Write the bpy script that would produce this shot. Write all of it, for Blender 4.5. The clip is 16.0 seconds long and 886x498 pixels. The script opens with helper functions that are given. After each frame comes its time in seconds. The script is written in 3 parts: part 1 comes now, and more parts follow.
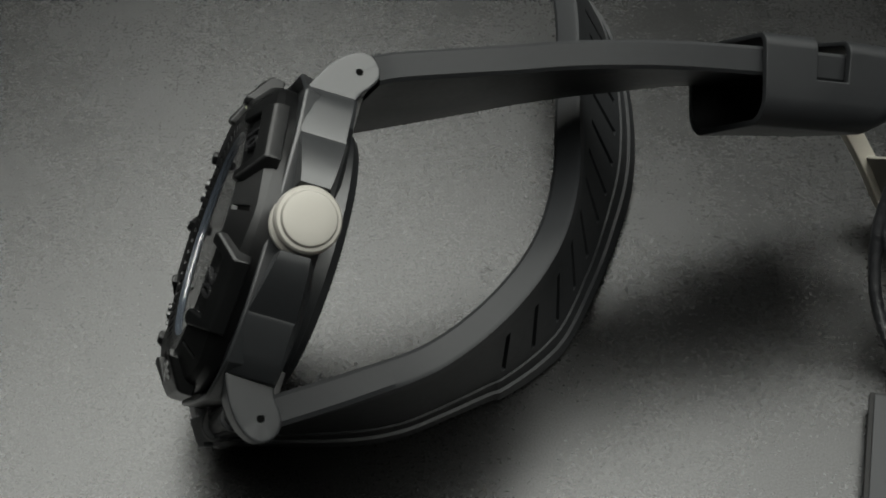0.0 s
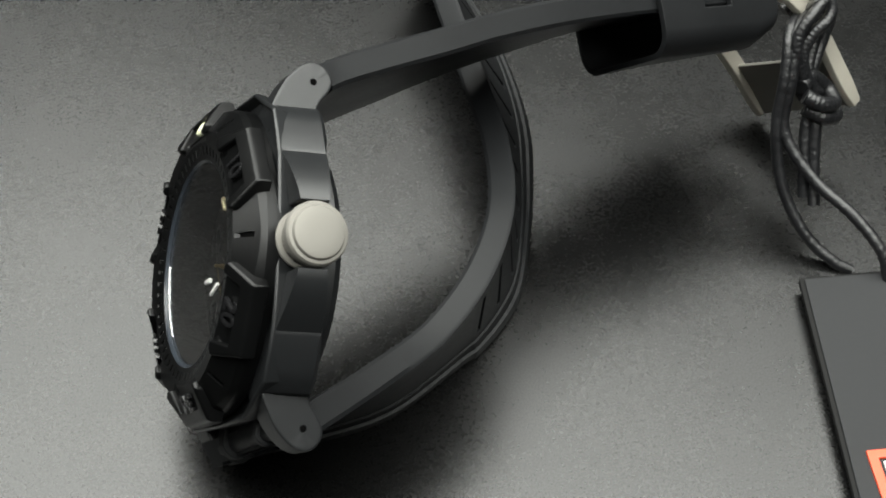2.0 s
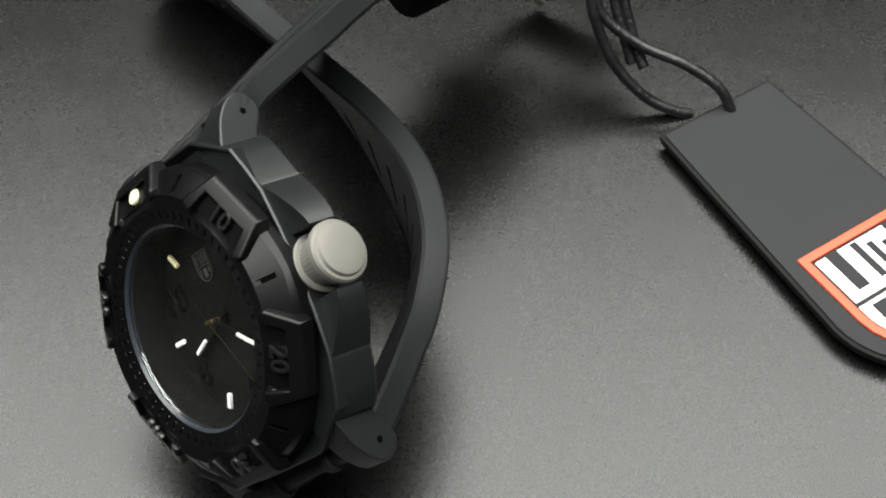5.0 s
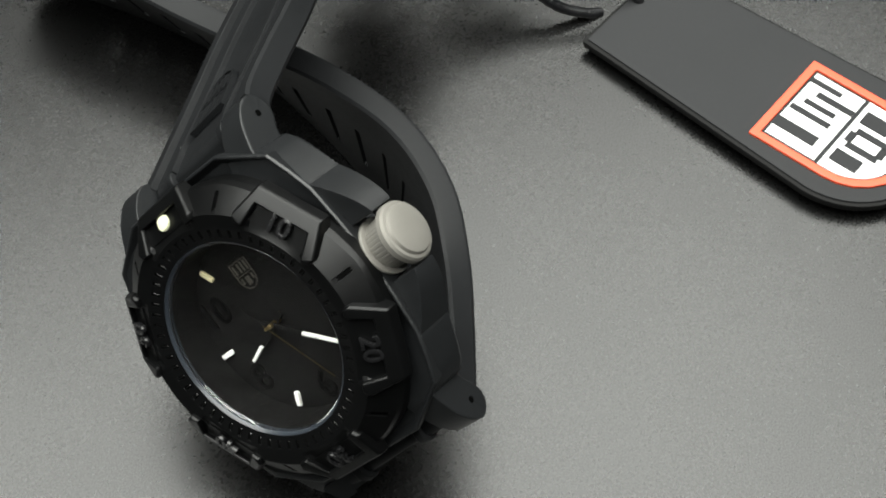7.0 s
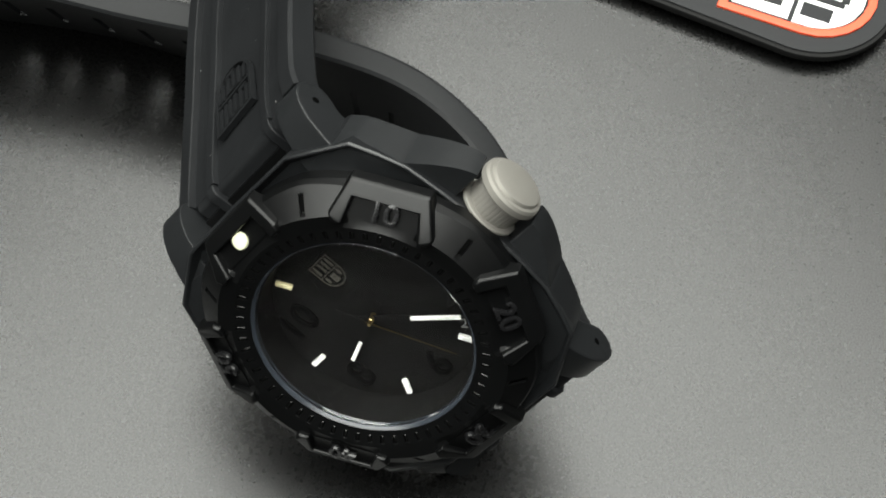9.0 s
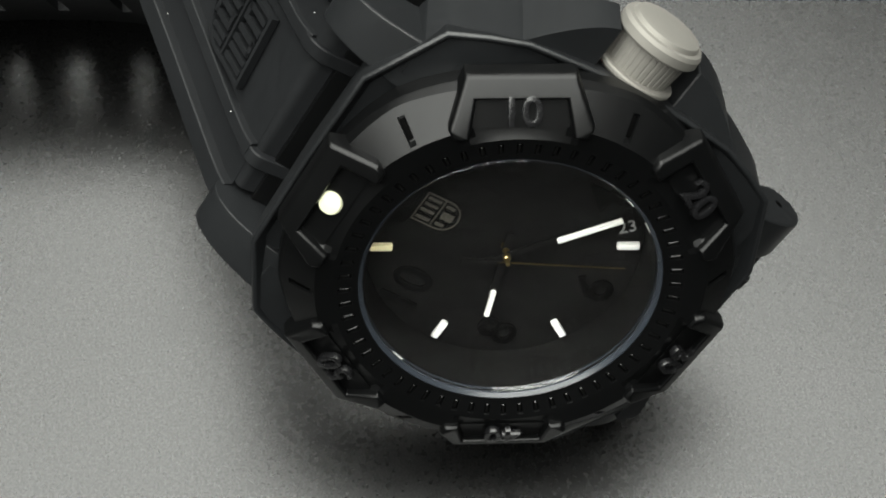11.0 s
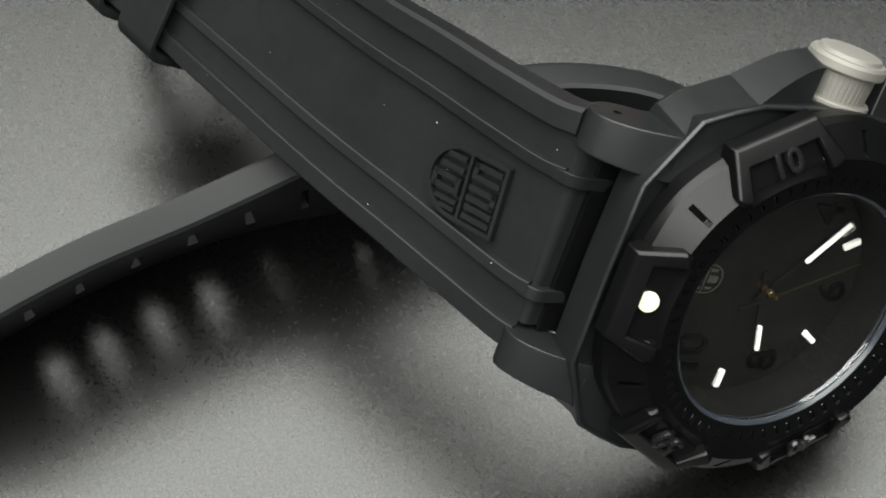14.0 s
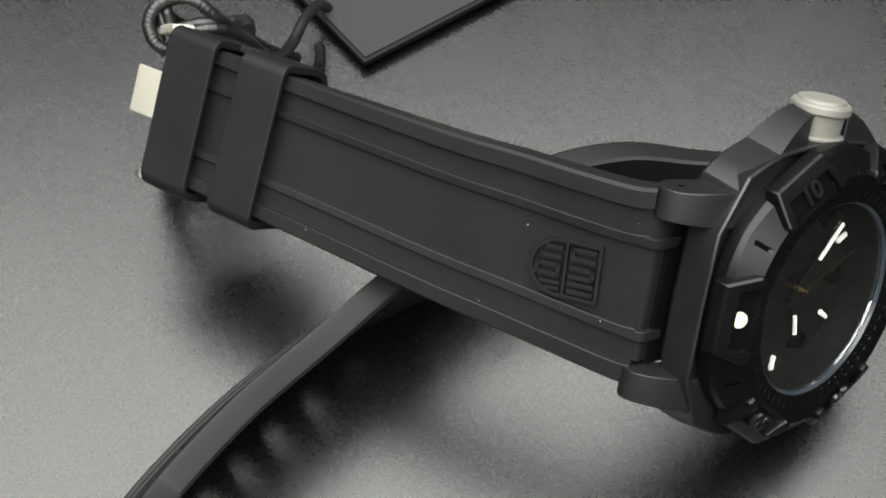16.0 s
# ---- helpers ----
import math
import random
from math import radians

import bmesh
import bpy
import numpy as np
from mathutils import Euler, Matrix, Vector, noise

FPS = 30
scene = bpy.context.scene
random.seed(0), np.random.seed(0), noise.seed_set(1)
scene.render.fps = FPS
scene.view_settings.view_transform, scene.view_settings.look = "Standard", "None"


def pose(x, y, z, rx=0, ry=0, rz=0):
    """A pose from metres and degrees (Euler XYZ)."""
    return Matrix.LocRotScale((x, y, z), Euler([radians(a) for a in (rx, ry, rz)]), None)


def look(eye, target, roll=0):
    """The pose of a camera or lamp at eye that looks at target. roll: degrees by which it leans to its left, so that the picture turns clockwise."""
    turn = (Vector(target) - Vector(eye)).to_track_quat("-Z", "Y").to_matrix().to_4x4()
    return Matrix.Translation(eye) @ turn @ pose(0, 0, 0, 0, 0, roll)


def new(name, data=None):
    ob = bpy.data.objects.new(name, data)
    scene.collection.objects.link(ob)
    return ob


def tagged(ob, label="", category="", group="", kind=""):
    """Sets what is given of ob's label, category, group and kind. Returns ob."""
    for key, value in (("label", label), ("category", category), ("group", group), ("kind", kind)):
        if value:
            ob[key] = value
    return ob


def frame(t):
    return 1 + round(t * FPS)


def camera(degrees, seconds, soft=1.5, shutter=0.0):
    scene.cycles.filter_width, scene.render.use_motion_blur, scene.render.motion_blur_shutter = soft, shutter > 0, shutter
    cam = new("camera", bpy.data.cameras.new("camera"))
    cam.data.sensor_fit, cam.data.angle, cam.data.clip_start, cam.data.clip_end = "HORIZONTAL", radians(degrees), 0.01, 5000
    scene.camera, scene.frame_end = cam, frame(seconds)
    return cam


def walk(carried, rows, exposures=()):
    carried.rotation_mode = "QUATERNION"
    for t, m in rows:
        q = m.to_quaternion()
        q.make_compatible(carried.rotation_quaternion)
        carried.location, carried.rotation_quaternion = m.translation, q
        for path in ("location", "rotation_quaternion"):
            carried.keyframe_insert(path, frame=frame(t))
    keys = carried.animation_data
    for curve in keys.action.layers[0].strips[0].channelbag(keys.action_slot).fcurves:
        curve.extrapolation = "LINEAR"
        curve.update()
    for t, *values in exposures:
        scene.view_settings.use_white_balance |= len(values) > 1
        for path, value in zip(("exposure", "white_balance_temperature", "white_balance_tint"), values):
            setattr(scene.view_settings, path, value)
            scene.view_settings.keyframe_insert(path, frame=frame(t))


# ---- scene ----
# Units: lengths below are in centimetres unless they are camera rows or lights; CM turns them into metres.
CM = 0.01
PATH = [
    (0, (0.02552, -0.14130, 0.17260), (0.02083, -0.00112, 0.03002), -0.119),
    (0.5, (0.01419, -0.14424, 0.17606), (0.02003, -0.00530, 0.03232), 0.217),
    (1, (0.00575, -0.14533, 0.17874), (0.01976, -0.00793, 0.03409), -0.049),
    (1.5, (-0.00208, -0.14371, 0.18129), (0.02022, -0.00952, 0.03468), -0.426),
    (2, (-0.00868, -0.14026, 0.18515), (0.02208, -0.01039, 0.03620), -0.755),
    (2.5, (-0.01609, -0.13698, 0.18858), (0.02384, -0.01183, 0.03778), -0.949),
    (3, (-0.02431, -0.13369, 0.19034), (0.02409, -0.01327, 0.03817), -1.048),
    (3.5, (-0.03350, -0.12850, 0.19088), (0.02383, -0.01414, 0.03715), -0.819),
    (3.7, (-0.03704, -0.12596, 0.19067), (0.02401, -0.01415, 0.03649), -0.511),
    (5.8, (-0.07169, -0.09827, 0.19827), (0.01650, -0.01728, 0.03808), -0.648),
    (6, (-0.07377, -0.09492, 0.20020), (0.01536, -0.01779, 0.03862), -0.292),
    (6.5, (-0.07944, -0.08506, 0.20109), (0.01383, -0.01699, 0.03779), 0.033),
    (7, (-0.08405, -0.07328, 0.20039), (0.01270, -0.01491, 0.03537), 0.650),
    (7.5, (-0.08684, -0.06207, 0.19978), (0.01142, -0.01302, 0.03263), 1.004),
    (8, (-0.08960, -0.05015, 0.19858), (0.01021, -0.01078, 0.02980), 1.502),
    (8.5, (-0.09223, -0.03878, 0.19699), (0.00945, -0.00796, 0.02755), 1.777),
    (8.7, (-0.09242, -0.03364, 0.19649), (0.00939, -0.00682, 0.02644), 2.357),
    (10.8, (-0.07633, 0.00936, 0.15854), (0.02089, 0.00312, -0.01613), 2.115),
    (11, (-0.07490, 0.01196, 0.15529), (0.02229, 0.00370, -0.01932), 1.226),
    (11.5, (-0.07255, 0.02113, 0.15130), (0.02460, 0.00410, -0.02269), 1.995),
    (12, (-0.06931, 0.03013, 0.15155), (0.02576, 0.00595, -0.02273), 1.739),
    (12.5, (-0.06625, 0.03893, 0.15211), (0.02832, 0.00896, -0.02155), 0.861),
    (13, (-0.06273, 0.04721, 0.15540), (0.03001, 0.01288, -0.01844), -0.395),
    (13.5, (-0.06257, 0.05636, 0.16126), (0.03172, 0.01649, -0.01055), -1.373),
    (14, (-0.06259, 0.06655, 0.17028), (0.03157, 0.01986, 0.00012), -2.094),
    (14.5, (-0.05819, 0.07957, 0.17994), (0.02979, 0.02263, 0.00959), -0.398),
    (15, (-0.05431, 0.09000, 0.18855), (0.02976, 0.02632, 0.01861), -0.329),
    (15.5, (-0.04684, 0.10196, 0.19875), (0.02984, 0.03014, 0.02857), 1.076),
    (16, (-0.04396, 0.11462, 0.20954), (0.02875, 0.03522, 0.04099), 1.444),
]
cam = camera(32.2257, 16.0, soft=1.9)
EXPOSURES = [(0, -0.38), (1, -0.26), (2.5, -0.01), (3.5, -0.06), (7, -0.14), (8.5, -0.14), (11, -0.14), (13.5, -0.08), (16, 0.05)]
walk(cam, [(t, look(eye, target, roll)) for t, eye, target, roll in PATH], EXPOSURES)

# ---- light: a large soft box over the table and an added broad, dim fill lamp, in a dark room ----
world = bpy.data.worlds.new("room_light")
scene.world = world
world.use_nodes = True
world.node_tree.nodes["Background"].inputs["Color"].default_value = (0.97, 1.0, 0.94, 1)
world.node_tree.nodes["Background"].inputs["Strength"].default_value = 0.001


def area_lamp(name, eye, target, sx, sy, watts, colour, turn=0):
    data = bpy.data.lights.new(name, "AREA")
    data.shape, data.size, data.size_y, data.energy, data.color = "RECTANGLE", sx, sy, watts, colour
    ob = new(name, data)
    ob.matrix_world = look(eye, target) @ pose(0, 0, 0, 0, 0, turn)
    return ob


area_lamp("soft_box", (0.028, 0.119, 0.60), (0.028, 0.119, 0.0), 0.815, 1.09, 28.4, (0.98, 1.0, 0.94), 50)
# Added fill lamp: lifts the table's reflections beyond the soft box.
area_lamp("fill_light", (0.0, 0.15, 1.25), (0.0, 0.15, 0.0), 3.4, 3.4, 3.2, (0.97, 1.0, 0.94))


# ---- materials ----
def material(name, colour, rough, metal=0.0, grain=(), bump=0.0, bump_scale=1000.0, spec=0.5, spread=0.12, spots=None):
    """A surface with grain at two scales: (scale, amount) pairs vary colour and gloss; bump is the relief in metres."""
    m = bpy.data.materials.new(name)
    m.use_nodes = True
    nt = m.node_tree
    b = nt.nodes["Principled BSDF"]
    b.inputs["Base Color"].default_value = (*colour, 1)
    b.inputs["Roughness"].default_value = rough
    b.inputs["Metallic"].default_value = metal
    b.inputs["Specular IOR Level"].default_value = spec
    co = nt.nodes.new("ShaderNodeTexCoord")

    def noisy(scale, detail=3.0):
        n = nt.nodes.new("ShaderNodeTexNoise")
        n.inputs["Scale"].default_value = scale
        n.inputs["Detail"].default_value = detail
        nt.links.new(co.outputs["Object"], n.inputs["Vector"])
        return n

    if grain:
        coarse, fine = noisy(grain[0]), noisy(grain[1])
        add = nt.nodes.new("ShaderNodeMath")
        add.operation = "ADD"
        nt.links.new(coarse.outputs["Fac"], add.inputs[0])
        nt.links.new(fine.outputs["Fac"], add.inputs[1])
        ramp = nt.nodes.new("ShaderNodeMapRange")
        for key, value in (("From Min", 0.6), ("From Max", 1.4), ("To Min", 1 - spread), ("To Max", 1 + spread)):
            ramp.inputs[key].default_value = value
        nt.links.new(add.outputs[0], ramp.inputs["Value"])
        mix = nt.nodes.new("ShaderNodeVectorMath")
        mix.operation = "SCALE"
        mix.inputs[0].default_value = colour
        nt.links.new(ramp.outputs[0], mix.inputs["Scale"])
        nt.links.new(mix.outputs[0], b.inputs["Base Color"])
        r2 = nt.nodes.new("ShaderNodeMapRange")
        for key, value in (("From Min", 0.6), ("From Max", 1.4), ("To Min", rough * (1 - spread * 0.6)), ("To Max", rough * (1 + spread * 0.6))):
            r2.inputs[key].default_value = value
        nt.links.new(add.outputs[0], r2.inputs["Value"])
        nt.links.new(r2.outputs[0], b.inputs["Roughness"])
    if bump:
        n = noisy(bump_scale, 2.0)
        bp = nt.nodes.new("ShaderNodeBump")
        bp.inputs["Distance"].default_value = bump
        bp.inputs["Strength"].default_value = 1.0
        nt.links.new(n.outputs["Fac"], bp.inputs["Height"])
        nt.links.new(bp.outputs[0], b.inputs["Normal"])
    return m


def speckled(m, scale, low, high):
    """Pebbles that shine unevenly: the gloss varies from grain to grain."""
    nt = m.node_tree
    co, n, r = nt.nodes.new("ShaderNodeTexCoord"), nt.nodes.new("ShaderNodeTexNoise"), nt.nodes.new("ShaderNodeMapRange")
    n.inputs["Scale"].default_value, n.inputs["Detail"].default_value = scale, 1.0
    for key, value in (("From Min", 0.36), ("From Max", 0.64), ("To Min", low), ("To Max", high)):
        r.inputs[key].default_value = value
    nt.links.new(co.outputs["Object"], n.inputs["Vector"])
    nt.links.new(n.outputs["Fac"], r.inputs["Value"])
    nt.links.new(r.outputs[0], nt.nodes["Principled BSDF"].inputs["Specular IOR Level"])


MAT = material("black_pebbled_plastic", (0.0009, 0.00092, 0.0009), 0.275, grain=(40, 1500), bump=0.00003, bump_scale=4600, spread=0.25)
speckled(MAT, 4200, 0.4, 0.62)
POLYMER = material("black_polymer", (0.0076, 0.0082, 0.0089), 0.37, spec=0.42, grain=(120, 1500), bump=0.00001, bump_scale=9000, spread=0.15)
BEZEL = material("black_satin_bezel", (0.002, 0.0021, 0.0022), 0.33, spec=0.22, grain=(150, 1800), bump=0.00001, bump_scale=9000, spread=0.15)
GLOSS = material("black_gloss_paint", (0.003, 0.003, 0.003), 0.1, grain=(200, 2500), spread=0.1)
NUMERAL_GLOSS = material("glossy_raised_numeral", (0.006, 0.006, 0.0065), 0.27, grain=(200, 2500), spread=0.1)
RUBBER = material("black_rubber", (0.0079, 0.0084, 0.0091), 0.48, spec=0.15, grain=(90, 1300), bump=0.00001, bump_scale=8000, spread=0.18)
STEEL = material("bead_blasted_steel", (0.25, 0.241, 0.221), 0.78, metal=1.0, grain=(200, 3000), bump=0.000008, bump_scale=12000, spread=0.06)
BRIGHT_STEEL = material("satin_steel", (0.52, 0.5, 0.45), 0.42, metal=1.0, grain=(200, 3000), bump=0.000006, bump_scale=9000, spread=0.06)
TONGUE_STEEL = material("blasted_pale_steel", (0.6, 0.57, 0.5), 0.62, metal=1.0, grain=(200, 3000), bump=0.000006, bump_scale=9000, spread=0.06)
CREAM = material("luminous_cream", (0.66, 0.67, 0.47), 0.4, grain=(300, 2500), spread=0.03)
VIAL = material("white_gas_tube", (0.62, 0.62, 0.6), 0.2, grain=(600, 3000), spread=0.05)
VIAL_CREAM = material("cream_gas_tube", (0.75, 0.68, 0.42), 0.2, grain=(600, 3000), spread=0.05)
DIAL = material("matt_black_dial", (0.005, 0.0049, 0.0048), 0.6, spec=0.05, grain=(150, 3000), bump=0.000008, bump_scale=9000, spread=0.15)
GOLD = material("gold_plate", (0.55, 0.42, 0.2), 0.3, metal=1.0, grain=(400, 3000), spread=0.05)
OLD_GOLD = material("dull_gold_plate", (0.13, 0.098, 0.042), 0.45, metal=1.0, grain=(400, 3000), spread=0.05)
BRONZE = material("dull_bronze_print", (0.05, 0.046, 0.038), 0.4, grain=(400, 3000), spread=0.1)
DATE_PRINT = material("grey_date_print", (0.17, 0.17, 0.165), 0.6, spec=0.1, grain=(300, 2500), spread=0.1)
# Black that deepens the shade in the lug holes and minute marks.
RECESS_BLACK = material("recess_shade_black", (0.0009, 0.0009, 0.0009), 0.75, spec=0.02, grain=(300, 2500), spread=0.1)
NUMERAL = material("black_numeral_paint", (0.0012, 0.0012, 0.0012), 0.35, spec=0.3, grain=(300, 2500), spread=0.1)
EDGE_SHEEN = material("crystal_edge_sheen", (0.02, 0.024, 0.03), 0.25, grain=(300, 2500), spread=0.08)
TAG = material("grey_soft_rubber", (0.02, 0.0205, 0.0215), 0.55, spec=0.12, grain=(80, 1500), bump=0.00001, bump_scale=6000, spread=0.08)
TAG_SIDE = material("black_soft_rubber", (0.006, 0.006, 0.006), 0.7, spec=0.15, grain=(80, 1500), spread=0.1)
RED = material("orange_red_rubber", (0.62, 0.07, 0.025), 0.5, grain=(120, 1500), spread=0.06)
WHITE = material("white_rubber", (0.7, 0.7, 0.69), 0.5, grain=(120, 1500), spread=0.03)
CORD = material("waxed_black_cord", (0.006, 0.0062, 0.007), 0.38, grain=(300, 4000), bump=0.00012, bump_scale=2600, spread=0.5)

GLASS = bpy.data.materials.new("sapphire_glass")
GLASS.use_nodes = True
_b = GLASS.node_tree.nodes["Principled BSDF"]
_b.inputs["Base Color"].default_value = (1, 1, 1, 1)
_b.inputs["Roughness"].default_value = 0.0
_b.inputs["IOR"].default_value = 1.5
_b.inputs["Transmission Weight"].default_value = 1.0


# ---- mesh helpers ----
def evened(ob):
    """Keeps flat faces flat up to their rounded edges."""
    ob.modifiers.new("even_normals", "WEIGHTED_NORMAL").keep_sharp = True
    return ob


def part(name, bm, mat, parent=None, label="", smooth=30):
    """Links a bmesh made in centimetres as one mesh object, under a thing or a part where one is given."""
    bmesh.ops.remove_doubles(bm, verts=bm.verts, dist=1e-5)
    bmesh.ops.recalc_face_normals(bm, faces=bm.faces)
    bmesh.ops.scale(bm, vec=(CM, CM, CM), verts=bm.verts)
    for f in bm.faces:
        f.smooth = True
    for e in bm.edges:
        e.smooth = len(e.link_faces) == 2 and e.calc_face_angle(0) < radians(smooth)
    me = bpy.data.meshes.new(name)
    bm.to_mesh(me)
    bm.free()
    me.materials.append(mat)
    ob = evened(new(name, me))
    if parent is not None:
        ob.parent = parent
    if label:
        ob["label"] = label
    return ob


def bevelled(bm, width, segments=2, angle=30):
    bmesh.ops.recalc_face_normals(bm, faces=bm.faces)
    edges = [e for e in bm.edges if len(e.link_faces) == 2 and e.calc_face_angle(0) > radians(angle)]
    bmesh.ops.bevel(bm, geom=edges, offset=width, segments=segments, profile=0.5, affect="EDGES", clamp_overlap=True)
    return bm


def prism(outline, low, high, place=None, bm=None):
    """A solid over a flat outline [(a, b)], from low to high; place(a, b, c) sets the axes."""
    bm = bm or bmesh.new()
    place = place or (lambda a, b, c: (a, b, c))
    n = len(outline)
    lo = [bm.verts.new(place(a, b, low)) for a, b in outline]
    hi = [bm.verts.new(place(a, b, high)) for a, b in outline]
    bm.faces.new(lo[::-1])
    bm.faces.new(hi)
    for i in range(n):
        bm.faces.new((lo[i], lo[(i + 1) % n], hi[(i + 1) % n], hi[i]))
    return bm


def loft(rings, closed=True, caps=True, bm=None):
    """A skin over rings of points, all of one length."""
    bm = bm or bmesh.new()
    rows = [[bm.verts.new(p) for p in ring] for ring in rings]
    n = len(rows[0])
    for a, b in zip(rows, rows[1:]):
        for i in range(n if closed else n - 1):
            j = (i + 1) % n
            bm.faces.new((a[i], a[j], b[j], b[i]))
    if caps:
        bm.faces.new(rows[0][::-1])
        bm.faces.new(rows[-1])
    return bm


def lathe(profile, segments=96, bm=None, closed=False):
    """Turns (radius, height) points about z."""
    bm = bm or bmesh.new()
    rows = []
    for r, h in profile:
        rows.append([bm.verts.new((r * math.sin(2 * math.pi * i / segments), r * math.cos(2 * math.pi * i / segments), h)) for i in range(segments)])
    pairs = list(zip(rows, rows[1:]))
    if closed:
        pairs.append((rows[-1], rows[0]))
    else:
        bm.faces.new(rows[0])
        bm.faces.new(rows[-1])
    for a, b in pairs:
        for i in range(segments):
            j = (i + 1) % segments
            bm.faces.new((a[i], a[j], b[j], b[i]))
    return bm


def spline(points, steps=12):
    """A smooth line through points (Catmull-Rom)."""
    p = [Vector(q) for q in points]
    p = [2 * p[0] - p[1], *p, 2 * p[-1] - p[-2]]
    out = []
    for i in range(1, len(p) - 2):
        a, b, c, d = p[i - 1 : i + 3]
        for k in range(steps):
            u = k / steps
            out.append(0.5 * (2 * b + (c - a) * u + (2 * a - 5 * b + 4 * c - d) * u * u + (3 * b - 3 * c + d - a) * u**3))
    out.append(p[-2])
    return out


def tube(points, radius, sides=10, twist=0.0, ripple=0.0):
    """A round cord along points; ripple and twist give it a braided outline."""
    rings, up = [], Vector((0.3, 0.2, 1)).normalized()
    n = len(points)
    for i, q in enumerate(points):
        t = (points[min(i + 1, n - 1)] - points[max(i - 1, 0)]).normalized()
        up = (up - up.dot(t) * t).normalized()
        side = t.cross(up)
        ring = []
        for k in range(sides):
            a = 2 * math.pi * k / sides
            r = radius * (1 + ripple * math.sin(4 * a + twist * i) * math.sin(4 * a - twist * i))
            ring.append(q + r * (math.cos(a) * up + math.sin(a) * side))
        rings.append(ring)
    return loft(rings)


def band(stations, columns, thickness, holes=(), hole_columns=(0, 0)):
    """A strap: stations are (centre, half width, across, outward); columns are (share of the half width, relief).
    holes are ranges of stations cut right through between two columns."""
    bm = bmesh.new()
    outer, inner = [], []
    for c, half, across, out in stations:
        outer.append([bm.verts.new(c + across * (u * half) + out * v) for u, v in columns])
        inner.append([bm.verts.new(c + across * (u * half) + out * (-thickness + (0.05 if abs(u) > 0.985 else 0.0))) for u, v in columns])
    m, n = len(columns), len(stations)
    lo, hi = hole_columns

    def is_hole(i, j):
        return lo <= j < hi and any(a <= i < b for a, b in holes)

    for i in range(n - 1):
        for j in range(m - 1):
            if is_hole(i, j):
                continue
            bm.faces.new((outer[i][j], outer[i][j + 1], outer[i + 1][j + 1], outer[i + 1][j]))
            bm.faces.new((inner[i][j], inner[i + 1][j], inner[i + 1][j + 1], inner[i][j + 1]))
        bm.faces.new((outer[i][0], outer[i + 1][0], inner[i + 1][0], inner[i][0]))
        bm.faces.new((outer[i][m - 1], inner[i][m - 1], inner[i + 1][m - 1], outer[i + 1][m - 1]))
    for i in (0, n - 1):
        for j in range(m - 1):
            bm.faces.new((outer[i][j], inner[i][j], inner[i][j + 1], outer[i][j + 1]))
    for a, b in holes:
        for i in range(a, b):
            for j in (lo, hi):
                bm.faces.new((outer[i][j], outer[i + 1][j], inner[i + 1][j], inner[i][j]))
        for j in range(lo, hi):
            for i in (a, b):
                bm.faces.new((outer[i][j], inner[i][j], inner[i][j + 1], outer[i][j + 1]))
    return bm


def lettering(text, size, depth, m, squeeze=1.0, swell=1.0):
    """Raised figures in the built-in font, centred, in the plane of the matrix m (centimetres)."""
    cu = bpy.data.curves.new("figures", "FONT")
    cu.body, cu.size, cu.extrude, cu.align_x, cu.align_y = text, size, depth / 2, "CENTER", "CENTER"
    cu.bevel_depth, cu.bevel_resolution, cu.offset = size * 0.012 * swell, 1, size * 0.03 * swell
    ob = bpy.data.objects.new("figures", cu)
    scene.collection.objects.link(ob)
    bpy.context.view_layer.update()
    me = bpy.data.meshes.new_from_object(ob.evaluated_get(bpy.context.evaluated_depsgraph_get()))
    bm = bmesh.new()
    bm.from_mesh(me)
    bpy.data.objects.remove(ob)
    bpy.data.meshes.remove(me)
    bmesh.ops.transform(bm, matrix=m @ Matrix.Diagonal((squeeze, 1, 1, 1)), verts=bm.verts)
    return bm


# ---- the table ----
def table_sheet():
    bm = prism([(-70, -70), (70, -70), (70, 70), (-70, 70)], -1.5, 0.0)
    return tagged(part("table_surface", bm, MAT), "black pebbled plastic sheet under the watch", "table surface", kind="structure")


table_sheet()

# ---- the watch: x to the crown, y to twelve, z out of the dial ----
watch = tagged(new("wristwatch"), "black polymer diver's wristwatch with open rubber strap, lying on its side", "watch")
watch.matrix_world = Matrix(((0.32713, 0.22302, -0.91828, 0), (-0.54495, 0.83842, 0.00949, 0), (0.77202, 0.49731, 0.39581, 0.02653), (0, 0, 0, 1)))
TO_WATCH = watch.matrix_world.inverted()


def from_world(p):
    """A place over the table, in centimetres, as the watch's own place."""
    q = TO_WATCH @ (Vector(p) * CM)
    return q / CM


def turn_from_world(v):
    return (TO_WATCH.to_3x3() @ Vector(v)).normalized()


def clock(r, hours, z=0.0):
    a = hours * math.pi / 6
    return Vector((r * math.sin(a), r * math.cos(a), z))


def case_rings(levels, points):
    return [[(x * s, y * s, z) for x, y in points] for z, s in levels]


# case: squared rim with cut corners, lugs and crown guards
RIM = [(0.0, 2.19), (1.02, 2.17), (1.76, 1.77), (2.03, 1.1), (2.12, 0.0), (2.03, -1.1), (1.76, -1.77), (1.02, -2.17),
       (0.0, -2.19), (-1.02, -2.17), (-1.76, -1.77), (-2.03, -1.1), (-2.12, 0.0), (-2.03, 1.1), (-1.76, 1.77), (-1.02, 2.17)]


